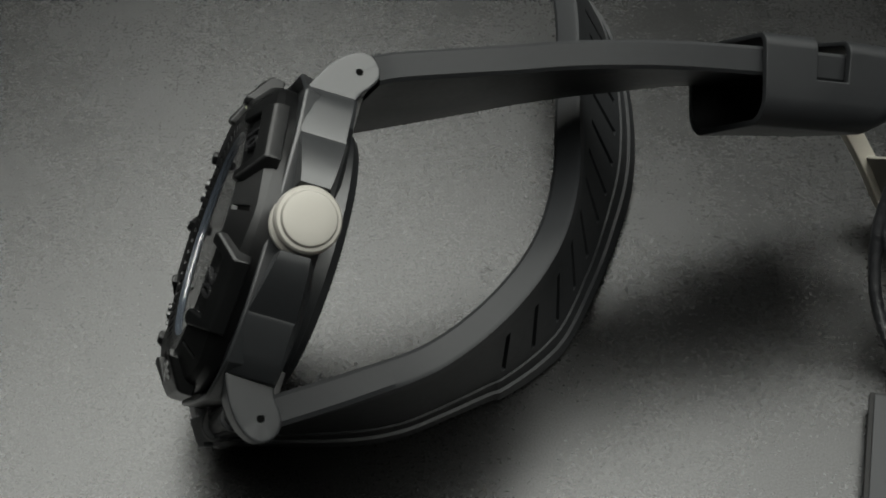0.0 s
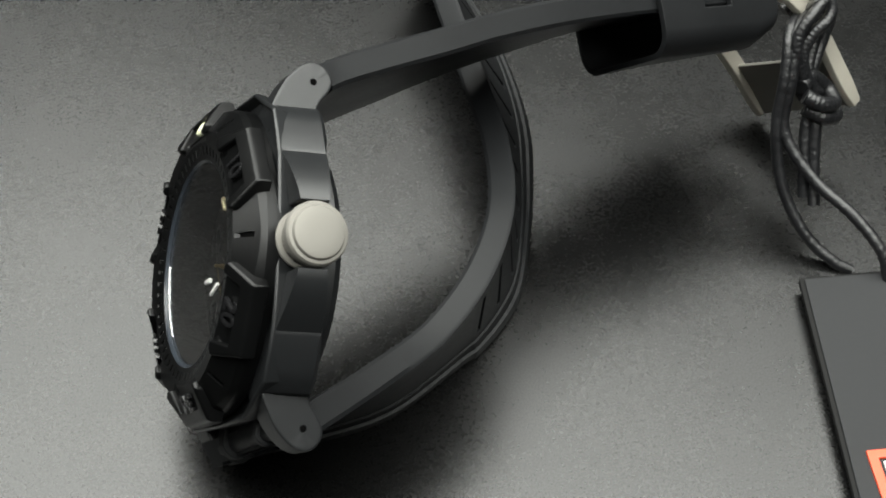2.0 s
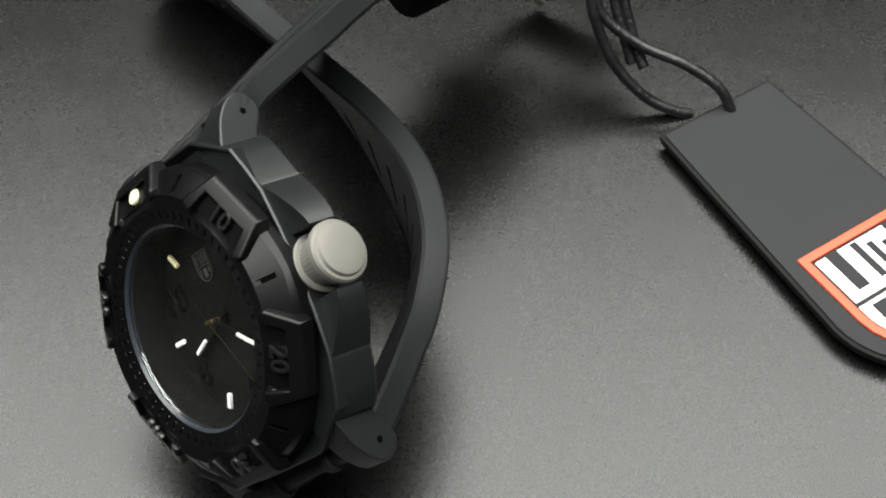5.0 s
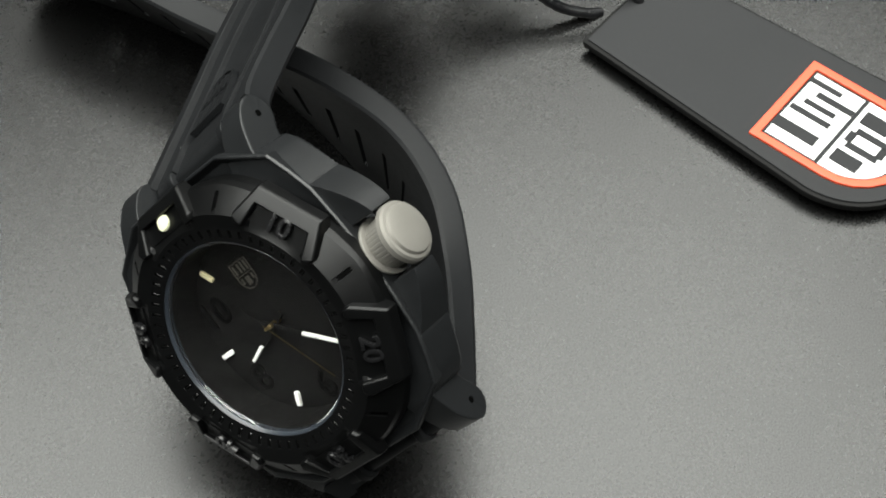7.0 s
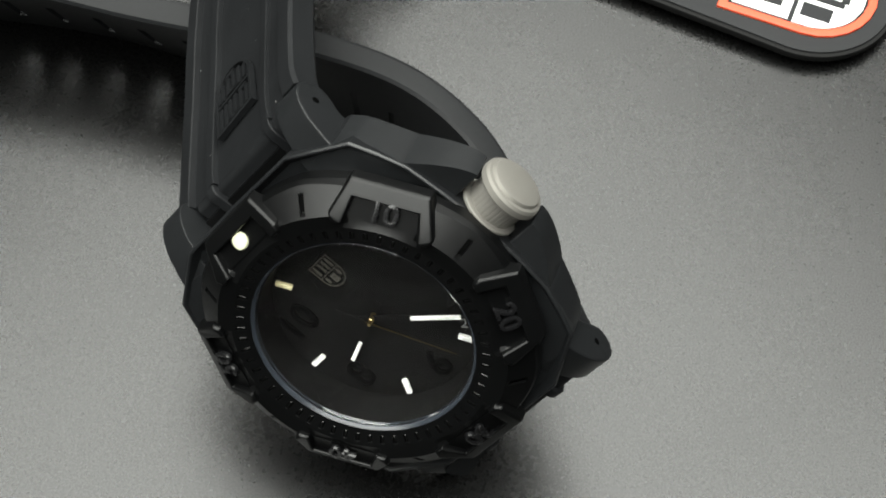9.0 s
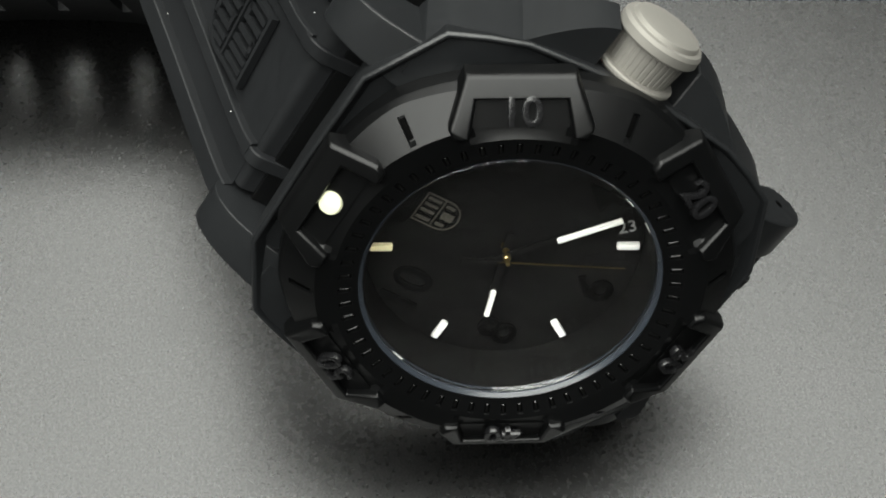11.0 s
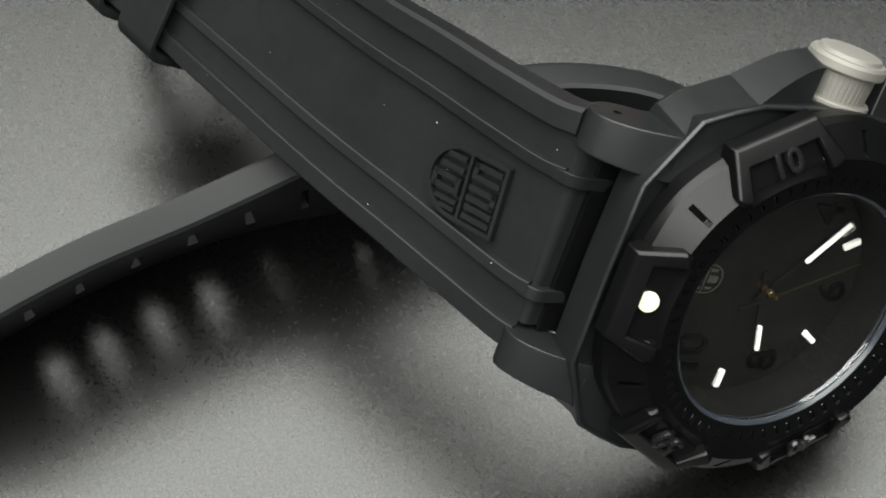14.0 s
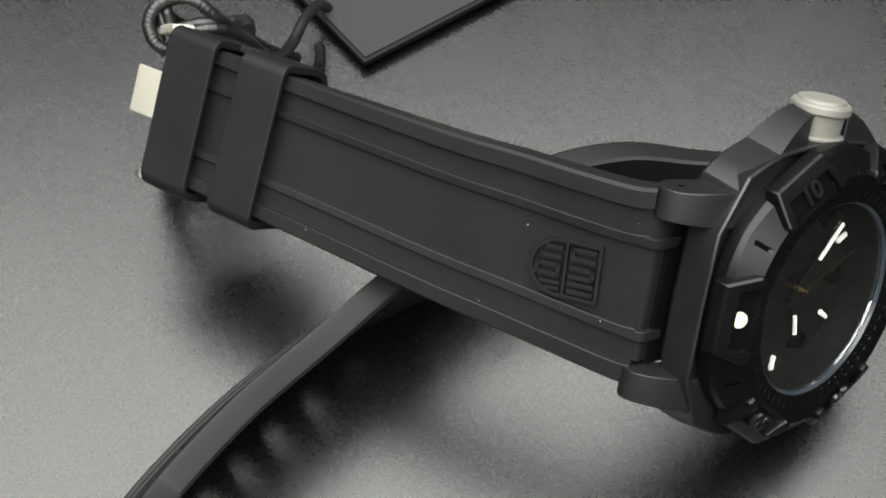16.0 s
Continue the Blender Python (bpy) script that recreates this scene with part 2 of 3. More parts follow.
def case_body():
    """Outer wall, rim and a round pocket that holds dial and bezel; the long sides bulge between the cut corners."""
    pts = []
    for i, (x, y) in enumerate(RIM):
        x2, y2 = RIM[(i + 1) % len(RIM)]
        pts.append((x, y))
        bulge = 1.006 if abs(x) > 1.9 or abs(x2) > 1.9 else 1.0
        pts.append(((x + x2) / 2 * bulge, (y + y2) / 2 * bulge))
    levels = [(-0.12, 0.84), (0.1, 0.95), (0.45, 0.985), (0.625, 0.998), (0.655, 0.989), (0.653, 0.978), (0.54, 0.942)]
    rings = case_rings(levels, pts)
    bore = [(1.47 * x / math.hypot(x, y), 1.47 * y / math.hypot(x, y)) for x, y in pts]
    for z in (0.5, 0.3):
        rings.append([(x, y, z) for x, y in bore])
    return bevelled(loft(rings), 0.02, 3)


body = part("case", case_body(), POLYMER, watch)
part("case_back", lathe([(1.5, -0.36), (1.76, -0.34), (1.88, -0.22), (1.87, -0.06), (1.5, 0.0)]), POLYMER, watch)


LUG_LINE = [(1.5, 0.63), (1.84, 0.6), (2.05, 0.515), (2.3, 0.37), (2.5, 0.16), (2.565, -0.05), (2.47, -0.21), (2.3, -0.262), (2.12, -0.18), (1.92, -0.05), (1.5, -0.04)]


def lug_outline():
    return [(p.x, p.y) for p in spline([(y, z, 0) for y, z in LUG_LINE], 4)]


def cheek_x(y):
    """The outer face of a lug leans out a little towards the case."""
    return 1.492 + 0.12 * max(-0.2, 2.3 - abs(y))


def drilled(bm, face, cy, cz, r, depth, side):
    """Sinks a round blind hole into the cheek of a lug."""
    ring = [l.vert for l in face.loops]
    bm.faces.remove(face)
    mouth, foot = [], []
    for v in ring:
        a = math.atan2(v.co.z - cz, v.co.y - cy)
        y, z = cy + r * math.cos(a), cz + r * math.sin(a)
        mouth.append(bm.verts.new((cheek_x(y) * side, y, z)))
        foot.append(bm.verts.new(((cheek_x(y) - depth) * side, y, z)))
    n = len(ring)
    for i in range(n):
        j = (i + 1) % n
        bm.faces.new((ring[i], ring[j], mouth[j], mouth[i]))
        bm.faces.new((mouth[i], mouth[j], foot[j], foot[i]))
    bm.faces.new(foot)
    return bm


def lug(side, end):
    """A drop-shaped lug with a flat cheek and a drilled spring-bar hole."""
    inner = [(1.05 * side, y * end, z) for y, z in lug_outline()]
    outer = [(cheek_x(y) * side, y * end, z) for y, z in lug_outline()]
    bm = bevelled(loft([inner, outer]), 0.022, 2, 50)
    cheek = max((f for f in bm.faces if f.normal.x * side > 0.9), key=lambda f: f.calc_area())
    bmesh.ops.inset_individual(bm, faces=[cheek], thickness=0.02)
    return drilled(bm, cheek, 2.28 * end, 0.01, 0.05, 0.42, side)


for end in (1, -1):
    for side in (1, -1):
        lg = part("lug", lug(side, end), POLYMER, watch, "rounded lug with a drilled spring-bar hole")
        # Black plug put in the hole's mouth for the shade inside it.
        bm = bmesh.new()
        bmesh.ops.create_cone(bm, cap_ends=True, segments=16, radius1=0.047, radius2=0.047, depth=0.1)
        bmesh.ops.rotate(bm, matrix=Matrix.Rotation(radians(90), 3, "Y"), verts=bm.verts)
        bmesh.ops.translate(bm, vec=(1.438 * side, 2.28 * end, 0.01), verts=bm.verts)
        part("hole_shade", bm, RECESS_BLACK, lg, "black plug for the shade in the hole")


def flank(side, end, guard):
    """The shoulder that runs from the lug to the crown; beside the crown it arches out into a guard with a flat front."""
    sections = [(1.88, 1.6, 0.005, 1.5, 0.6), (1.86, 1.655, 0.008, 1.565, 0.605), (1.735, 1.78, 0.015, 1.712, 0.61), (1.6, 1.86, 0.02, 1.795, 0.625), (1.4, 1.97, 0.03, 1.9, 0.62), (1.2, 2.07, 0.04, 1.985, 0.615)]
    if guard:
        sections += [(1.15, 2.085, 0.03, 1.995, 0.605)]
        for k in range(1, 13):
            u = k / 12
            f = 1 - (1 - u) ** 1.5
            sections.append((1.15 - 0.715 * u, 2.085 + 0.445 * f, 0.03 + 0.116 * u, 1.995 + 0.473 * f, 0.605 - 0.1 * u))
        y, back, low, front, high = sections[-1]
        sections += [(y - 0.012, back - 0.014, low + 0.012, front - 0.014, high - 0.012), (y - 0.014, 1.95, low + 0.012, 1.93, high - 0.012)]
    else:
        sections += [(0.8, 2.13, 0.05, 2.05, 0.6), (0.3, 2.1, 0.05, 2.05, 0.6), (0.1, 1.8, 0.05, 1.78, 0.6)]
    rings = []
    for y, back, low, front, high in sections:
        inner = max(1.2, math.sqrt(max(0.0, 1.47**2 - y * y)))  # clear of the dial's well
        under = min(back - 0.02, 1.93)
        rings.append([(inner * side, y * end, -0.09), (under * side, y * end, min(-0.03, low)), (back * side, y * end, low), (front * side, y * end, high), (min(front - 0.01, 1.9) * side, y * end, high), (inner * side, y * end, high)])
    return bevelled(loft(rings), 0.01, 2, 24)


for end in (1, -1):
    # Dark block added between the lugs; it keeps the slot black.
    bm = prism([(-1.05, 1.6 * end), (1.05, 1.6 * end), (1.05, 2.19 * end), (-1.05, 2.19 * end)], -0.22, -0.05)
    part("slot_filler", bevelled(bm, 0.02), BEZEL, watch)
    part("crown_guard", flank(1, end, True), POLYMER, watch)
    part("shoulder", flank(-1, end, False), POLYMER, watch)


# crown: flat button with a stepped cap on a fluted stem
def crown_mesh():
    cap = [(0.345, 2.44), (0.4, 2.455), (0.412, 2.475), (0.408, 2.55), (0.385, 2.585), (0.345, 2.592), (0.338, 2.61), (0.325, 2.632), (0.29, 2.642), (0.15, 2.652), (0.02, 2.655)]
    bm = lathe([(0.25, 2.0), (0.375, 2.1), (0.39, 2.11), (0.392, 2.14), (0.38, 2.155), (0.318, 2.163), *cap], 64)
    for k in range(36):
        a = 2 * math.pi * k / 36
        ring = []
        for z in (2.14, 2.445):
            ring.append([((0.315 + d + 0.09 * (z - 2.14)) * math.cos(a + w), (0.315 + d + 0.09 * (z - 2.14)) * math.sin(a + w), z) for d, w in ((0, -0.075), (0.006, -0.05), (0.006, 0.05), (0, 0.075))])
        loft(ring, bm=bm)
    bmesh.ops.transform(bm, matrix=Matrix.Translation((0, 0, 0.302)) @ Matrix.Rotation(radians(90), 4, "Y"), verts=bm.verts)
    return bm


part("crown", crown_mesh(), STEEL, watch, "sand-blasted steel crown")


# bezel
def cone(x, y):
    """Height of the bezel's sloping face."""
    r = math.hypot(x, y)
    return 1.119 + 0.1 * (r - 1.62) if r < 1.8 else 1.137 - 0.88 * (r - 1.8)


def bezel_edge(a):
    """Outer radius: six long facets that meet in soft corners at the odd hours."""
    g = abs((a % (math.pi / 3)) - math.pi / 6)
    return 2.135 - 0.16 * max(0.0, g - 0.03)


def bezel_ring():
    """Ring with a stepped wall, a sloping face with sunk minute marks and an inner slope to the glass."""
    seg = 180
    bm = bmesh.new()
    rows = []
    steps = [(1.43, 0.0, 0.62), (0.0, 1.0, 0.62), (0.0, 1.0, 0.79), (0.0, 0.996, 0.82), (0.0, 0.985, None), (2.035, 0.0, None), (1.82, 0.0, None), (1.8, 0.0, None), (1.77, 0.0, None), (1.7, 0.0, None), (1.64, 0.0, None), (1.6, 0.0, 1.115), (1.588, 0.0, 1.112), (1.468, 0.0, 1.086), (1.45, 0.0, 1.082), (1.405, 0.0, 1.074), (1.405, 0.0, 1.05), (1.43, 0.0, 1.04)]
    for base, share, z in steps:
        ring = []
        for i in range(seg):
            a = 2 * math.pi * (i + 0.5) / seg
            r = base + share * bezel_edge(a)
            x, y = r * math.sin(a), r * math.cos(a)
            near = (a + math.pi / 6) % (math.pi / 3) - math.pi / 6
            h = cone(x, y) if z is None else z
            if 1.67 < r < 2.0 and abs(r * math.sin(near)) < 0.44:
                h = min(h, 1.06 - 0.4 * (r * math.cos(near) - 1.75))
            ring.append(bm.verts.new((x, y, h)))
        rows.append(ring)
    rows.append(rows[0])
    for k, (p, q) in enumerate(zip(rows, rows[1:])):
        for i in range(seg):
            j = (i + 1) % seg
            if (k == 5 and i % 30 == 14) or (k == 12 and i % 3 == 2):
                quad = (p[i], p[j], q[j], q[i])
                mid = sum((v.co for v in quad), Vector()) / 4
                foot = [bm.verts.new(mid + (v.co - mid) * 0.85 - Vector((0, 0, 0.055))) for v in quad]
                for m in range(4):
                    n = (m + 1) % 4
                    bm.faces.new((quad[m], quad[n], foot[n], foot[m]))
                bm.faces.new(foot)
            else:
                bm.faces.new((p[i], p[j], q[j], q[i]))
    return bm


bezel = part("bezel", bezel_ring(), BEZEL, watch, "black rotating bezel with raised numeral frames", 14)
bezel.matrix_local = Matrix.Rotation(radians(0.8), 4, "Z")


def numeral_frame():
    """A raised frame, open to the dial, round one numeral; at twelve, radial direction y."""
    bm = bmesh.new()
    base = [(0.48, 2.165), (0.63, 1.76), (0.58, 1.66), (0.44, 1.67), (0.385, 1.985), (-0.385, 1.985), (-0.44, 1.67), (-0.58, 1.66), (-0.63, 1.76), (-0.48, 2.165)]
    brow = [(0.465, 2.145), (0.605, 1.765), (0.565, 1.685), (0.46, 1.69), (0.4, 2.0), (-0.4, 2.0), (-0.46, 1.69), (-0.565, 1.685), (-0.605, 1.765), (-0.465, 2.145)]
    rows = [[bm.verts.new((x, y, 0.74 if lift is None else 1.185 - 0.75 * max(0.0, math.hypot(x, y) - 1.85) + lift)) for x, y in pts] for pts, lift in ((base, None), (base, -0.02), (brow, 0.02))]
    n = len(base)
    for p, q in zip(rows, rows[1:]):
        for i in range(n):
            j = (i + 1) % n
            bm.faces.new((p[i], p[j], q[j], q[i]))
    for row in (rows[0], rows[-1]):
        for quad in ((0, 1, 3, 4), (1, 2, 3), (0, 4, 5, 9), (5, 6, 8, 9), (6, 7, 8)):
            bm.faces.new([row[k] for k in quad])
    bevelled(bm, 0.02, 2)
    floor_plate = [(-0.43, 1.73), (0.43, 1.73), (0.39, 1.99), (-0.39, 1.99)]
    return loft([[(x, y, z if z < 0.9 else 1.075 - 0.4 * (y - 1.75)) for x, y in floor_plate] for z in (0.8, 1.0)], bm=bm)


first = part("numeral_frame", numeral_frame(), BEZEL, bezel)
for k in range(1, 6):
    ob = evened(new("numeral_frame", first.data))
    ob.parent = bezel
    ob.matrix_local = Matrix.Rotation(-k * math.pi / 3, 4, "Z")
for k in range(1, 6):
    m = Matrix.Rotation(-k * math.pi / 3, 4, "Z") @ Matrix.Translation((0, 1.875, 1.078)) @ Matrix.Rotation(radians(-22), 4, "X")
    part("numeral", lettering(str(10 * k), 0.36, 0.06, m, 0.98, 0.55), NUMERAL_GLOSS, bezel, "glossy black minute numeral")
pip = part("pip", lathe([(0.105, -0.1), (0.112, 0.0), (0.1, 0.02), (0.05, 0.028)], 32), CREAM, bezel, "round cream luminous pip")
pip.matrix_local = Matrix.Translation((0, 1.89 * CM, 1.045 * CM)) @ Matrix.Rotation(radians(-24), 4, "X")


def mark_floor():
    bm = bmesh.new()
    bmesh.ops.create_cube(bm, size=1)
    bmesh.ops.scale(bm, vec=(0.056, 0.2, 0.02), verts=bm.verts)
    bevelled(bm, 0.006)
    bmesh.ops.rotate(bm, matrix=Matrix.Rotation(radians(-41), 3, "X"), verts=bm.verts)
    bmesh.ops.translate(bm, vec=(0, 1.928, cone(0, 1.928) - 0.045), verts=bm.verts)
    return bm


# The floor of each sunk mark is blackened for the groove's shade.
gr = part("minute_mark", mark_floor(), RECESS_BLACK, bezel)
gr.matrix_local = Matrix.Rotation(-math.pi / 6, 4, "Z")
for k in range(1, 6):
    ob = new("minute_mark", gr.data)
    ob.parent = bezel
    ob.matrix_local = Matrix.Rotation(-math.pi / 6 - k * math.pi / 3, 4, "Z")


def notch():
    bm = bmesh.new()
    rings = []
    for y in (1.475, 1.485, 1.572, 1.582):
        r = 0.021 if 1.48 < y < 1.575 else 0.012
        rings.append([(r * math.cos(math.pi * k / 8), y, 1.071 + 0.12 * (y - 1.528) + r * math.sin(math.pi * k / 8)) for k in range(9)])
    return loft(rings, bm=bm)


nt0 = part("minute_notch", notch(), GLOSS, bezel)
for k in range(1, 60):
    ob = new("minute_notch", nt0.data)
    ob.parent = bezel
    ob.matrix_local = Matrix.Rotation(-k * math.pi / 30, 4, "Z")

# dial, pointers and crystal
dial = part("dial", lathe([(1.44, 0.3), (1.44, 0.42), (0.01, 0.42)]), DIAL, watch)
part("rehaut", lathe([(1.33, 0.42), (1.43, 0.42), (1.43, 0.78), (1.43, 0.93), (1.35, 0.93), (1.345, 0.78)], closed=True), DIAL, watch)
# Ring tinted blue-grey to stand for light caught in the crystal's edge.
part("crystal_edge_ring", lathe([(1.364, 0.93), (1.404, 0.93), (1.404, 1.068), (1.398, 1.07), (1.366, 1.035)], 128, closed=True), EDGE_SHEEN, watch, "blue-grey ring for the sheen of the crystal's edge")
for h in (1, 3, 5, 7, 9, 11):
    bm = bmesh.new()
    bmesh.ops.create_cube(bm, size=1)
    bmesh.ops.scale(bm, vec=(0.072, 0.22, 0.06), verts=bm.verts)
    bevelled(bm, 0.015)
    bmesh.ops.translate(bm, vec=(0, 1.18, 0.44), verts=bm.verts)
    ob = part("hour_tube", bm, VIAL_CREAM if h in (11, 1) else VIAL, dial, "pale luminous hour tube")
    ob.matrix_local = Matrix.Rotation(-h * math.pi / 6, 4, "Z")
for h in (2, 4, 6, 8, 10):
    c = clock(1.06, h, 0.428)
    m = Matrix.Translation(c) @ Matrix.Rotation(0, 4, "Z")
    part("hour_numeral", lettering(str(h), 0.56, 0.02, m, 1.0, 0.3), NUMERAL, dial, "black hour numeral, hardly visible")


def hand(length, width, tail, z, lume_from, lume_to, hours, name):
    bm = prism([(-width, -tail), (width, -tail), (width, length * 0.94), (0, length), (-width, length * 0.94)], z - 0.012, z + 0.012)
    ob = part(name, bm, DIAL, watch)
    ob.matrix_local = Matrix.Rotation(-hours * math.pi / 6, 4, "Z")
    bm = bmesh.new()
    bmesh.ops.create_cube(bm, size=1)
    bmesh.ops.scale(bm, vec=(width * 1.5, lume_to - lume_from, 0.05), verts=bm.verts)
    bevelled(bm, 0.012)
    bmesh.ops.translate(bm, vec=(0, (lume_from + lume_to) / 2, z + 0.025), verts=bm.verts)
    part("luminous_tube", bm, VIAL, ob, "white luminous tube")
    return ob


hand(0.82, 0.035, 0.2, 0.5, 0.48, 0.8, 8.35, "hour_hand")
hand(1.18, 0.033, 0.2, 0.58, 0.5, 1.14, 21.4 / 5, "minute_hand")
bm = prism([(-0.006, -0.1), (0.006, -0.1), (0.003, 1.12), (-0.003, 1.12)], 0.69, 0.7)
sec = part("second_hand", bm, OLD_GOLD, watch, "thin gold second hand")
sec.matrix_local = Matrix.Rotation(-radians(154), 4, "Z")
bm = prism([(-0.03, -0.44), (0.03, -0.44), (0.018, -0.06), (-0.018, -0.06)], 0.685, 0.7)
part("counterweight", bm, DIAL, sec, "black counterweight")
part("hand_hub", lathe([(0.035, 0.42), (0.035, 0.64), (0.02, 0.65), (0.02, 0.73), (0.008, 0.735)], 24), GOLD, watch)
crystal = part("crystal", lathe([(1.361, 0.955), (1.361, 1.02), (1.353, 1.026), (0.01, 1.026)], 128), GLASS, watch, "flat clear watch crystal", 15)
crystal.visible_shadow = False
# the date stands between four and five, along the radius
m = Matrix.Translation(clock(1.17, 4.66, 0.43)) @ Matrix.Rotation(radians(-45), 4, "Z")
part("date_figure", lettering("23", 0.19, 0.006, m, 1.0, 0.0), DATE_PRINT, dial, "small grey date figures")


# emblem: a shield of bars in place of lettering
def shield(bm, m, w, length, ring, low, high):
    """The outline of a shield with a flat top and a round foot, as a raised rim."""
    def outline(k):
        pts = [(-w + k, -k), (w - k, -k)]
        y = -(length - w)
        for i in range(13):
            a = -math.pi * i / 12
            pts.append(((w - k) * math.cos(a), y + (w - k) * math.sin(a)))
        return pts
    a, b = outline(0), outline(ring)
    n = len(a)
    rows = [[bm.verts.new(m @ Vector((x, y, z))) for x, y in pts] for pts, z in ((a, low), (a, high), (b, high), (b, low))]
    rows.append(rows[0])
    for p, q in zip(rows, rows[1:]):
        for i in range(n):
            j = (i + 1) % n
            bm.faces.new((p[i], p[j], q[j], q[i]))
    return bm


def bars(bm, m, boxes, low, high):
    for x0, x1, y0, y1 in boxes:
        loft([[m @ Vector((x, y, z)) for x, y in ((x0, y0), (x1, y0), (x1, y1), (x0, y1))] for z in (low, high)], bm=bm)
    return bm


def bar_parts(m, boxes, low, high, mat, parent):
    for box in boxes:
        part("emblem_bar", bars(bmesh.new(), m, [box], low, high), mat, parent)


DM = Matrix.Translation((0, 0.95, 0.42))
part("emblem_rim", shield(bmesh.new(), DM, 0.17, 0.42, 0.012, 0, 0.008), BRONZE, dial, "faint bronze shield emblem")
bar_parts(DM, [(-0.13, -0.1, -0.17, -0.03), (-0.04, -0.01, -0.17, -0.03), (0.03, 0.06, -0.17, -0.03), (0.1, 0.13, -0.17, -0.03), (-0.16, 0.16, -0.205, -0.195), (-0.12, -0.09, -0.32, -0.23), (-0.04, 0.04, -0.36, -0.24), (0.09, 0.12, -0.32, -0.23)], 0, 0.008, BRONZE, dial)

# ---- strap, buckle side ----
HALF_COLUMNS = [(0.36, -0.13), (0.416, -0.13), (0.42, -0.06), (0.43, -0.05), (0.517, -0.042), (0.525, -0.05), (0.53, -0.1), (0.7, -0.1), (0.788, -0.097), (0.795, -0.012), (0.805, 0), (0.968, 0), (1, -0.045)]
COLUMNS = [(-u, v) for u, v in reversed(HALF_COLUMNS)] + HALF_COLUMNS
UPPER_TOP = [(1.425, 2.593, -0.114), (1.389, 2.762, -0.411), (1.403, 3.072, -1.118), (1.436, 3.371, -1.835), (1.458, 3.702, -2.582), (1.5, 3.992, -3.349), (1.54, 4.253, -4.136), (1.58, 4.485, -4.942), (1.619, 4.706, -5.789), (1.658, 4.909, -6.625), (1.675, 5.081, -7.462)]
UPPER_FOOT = [(-1.32, 2.47, -0.084), (-1.3, 2.607, -0.364), (-1.181, 2.965, -1.054), (-1.051, 3.344, -1.773), (-0.922, 3.743, -2.522), (-0.783, 4.122, -3.291), (-0.644, 4.472, -4.08), (-0.515, 4.823, -4.889), (-0.427, 5.104, -5.688), (-0.368, 5.346, -6.426), (-0.33, 5.538, -7.214)]


def upper_stations():
    top, foot = spline(UPPER_TOP, 8), spline(UPPER_FOOT, 8)
    pts = [(a + b) / 2 for a, b in zip(top, foot)]
    out, n = [], len(pts)
    for i, p in enumerate(pts):
        t = (pts[min(i + 1, n - 1)] - pts[max(i - 1, 0)]).normalized()
        across = (top[i] - foot[i]).normalized()
        normal = across.cross(t).normalized()
        out.append((p, (top[i] - foot[i]).length / 2, across, normal))
    return out


UP = upper_stations()
upper = part("buckle_strap", band(UP, COLUMNS, 0.4), RUBBER, watch, "ribbed black rubber strap half with embossed shield", 28)


def strap_end(end, station, rho):
    """The middle of a strap half runs on between the lugs, rolls over and goes in under the rim of the case; its ridges run with it."""
    c, half, across, out = station
    y, z = c.y * end, c.z
    a0 = math.atan2(out.z, out.y * end) + math.pi / 2
    cy, cz = y - rho * math.sin(a0), z + rho * math.cos(a0)
    line = [(y - 0.12 * math.cos(a0), z - 0.12 * math.sin(a0), a0, 1.0)]
    for k in range(13):
        a = a0 + (math.radians(186) - a0) * k / 12
        line.append((cy + rho * math.sin(a), cz - rho * math.cos(a), a, 1.0 - k / 12))
    line.append((1.93, line[-1][1] - 0.04, line[-1][2], 0.0))
    columns = [(u * half, v - 0.002) for u, v in COLUMNS if abs(u * half) < 1.0]
    columns = [(-1.03, -0.15), (-1.025, -0.115), (-1.01, -0.1), *columns, (1.01, -0.1), (1.025, -0.115), (1.03, -0.15)]
    rings = []
    for py, pz, a, k in line:
        ny, nz = math.sin(a), -math.cos(a)
        rings.append([(c.x * 0.5 + x, (py + ny * v) * end + across.y / across.x * k * x, pz + nz * v) for x, v in columns])
    return loft(rings, closed=False, caps=False)


part("strap_end", strap_end(1, UP[0], 0.25), RUBBER, upper, "", 28)


def at_station(stations, s):
    i = max(0, min(len(stations) - 1, round(s * (len(stations) - 1))))
    return stations[i]


def frame_matrix(station, lift=0.0):
    c, half, across, out = station
    along = out.cross(across)
    return Matrix(((across.x, along.x, out.x, c.x + out.x * lift), (across.y, along.y, out.y, c.y + out.y * lift), (across.z, along.z, out.z, c.z + out.z * lift), (0, 0, 0, 1)))


m = frame_matrix(at_station(UP, 0.14), -0.092) @ Matrix.Rotation(math.pi, 4, "Z")
part("emblem_rim", shield(bmesh.new(), m, 0.41, 0.98, 0.045, -0.02, 0.06), RUBBER, upper, "embossed shield emblem", 20)
boxes = [(-0.38, 0.38, -0.5, -0.465)] + [(x, x + 0.06, -0.43, -0.07) for x in (-0.32, -0.19, -0.06, 0.06, 0.16, 0.27)] + [(-0.32, -0.19, -0.43, -0.37), (-0.06, 0.12, -0.13, -0.07)]
boxes += [(-0.3, -0.24, -0.78, -0.54), (-0.17, -0.11, -0.84, -0.54), (-0.05, 0.01, -0.88, -0.58), (0.08, 0.14, -0.88, -0.58), (-0.05, 0.14, -0.91, -0.85), (-0.05, 0.14, -0.6, -0.55), (0.2, 0.25, -0.82, -0.54), (0.28, 0.33, -0.74, -0.54)]
bar_parts(m, boxes, -0.02, 0.055, RUBBER, upper)


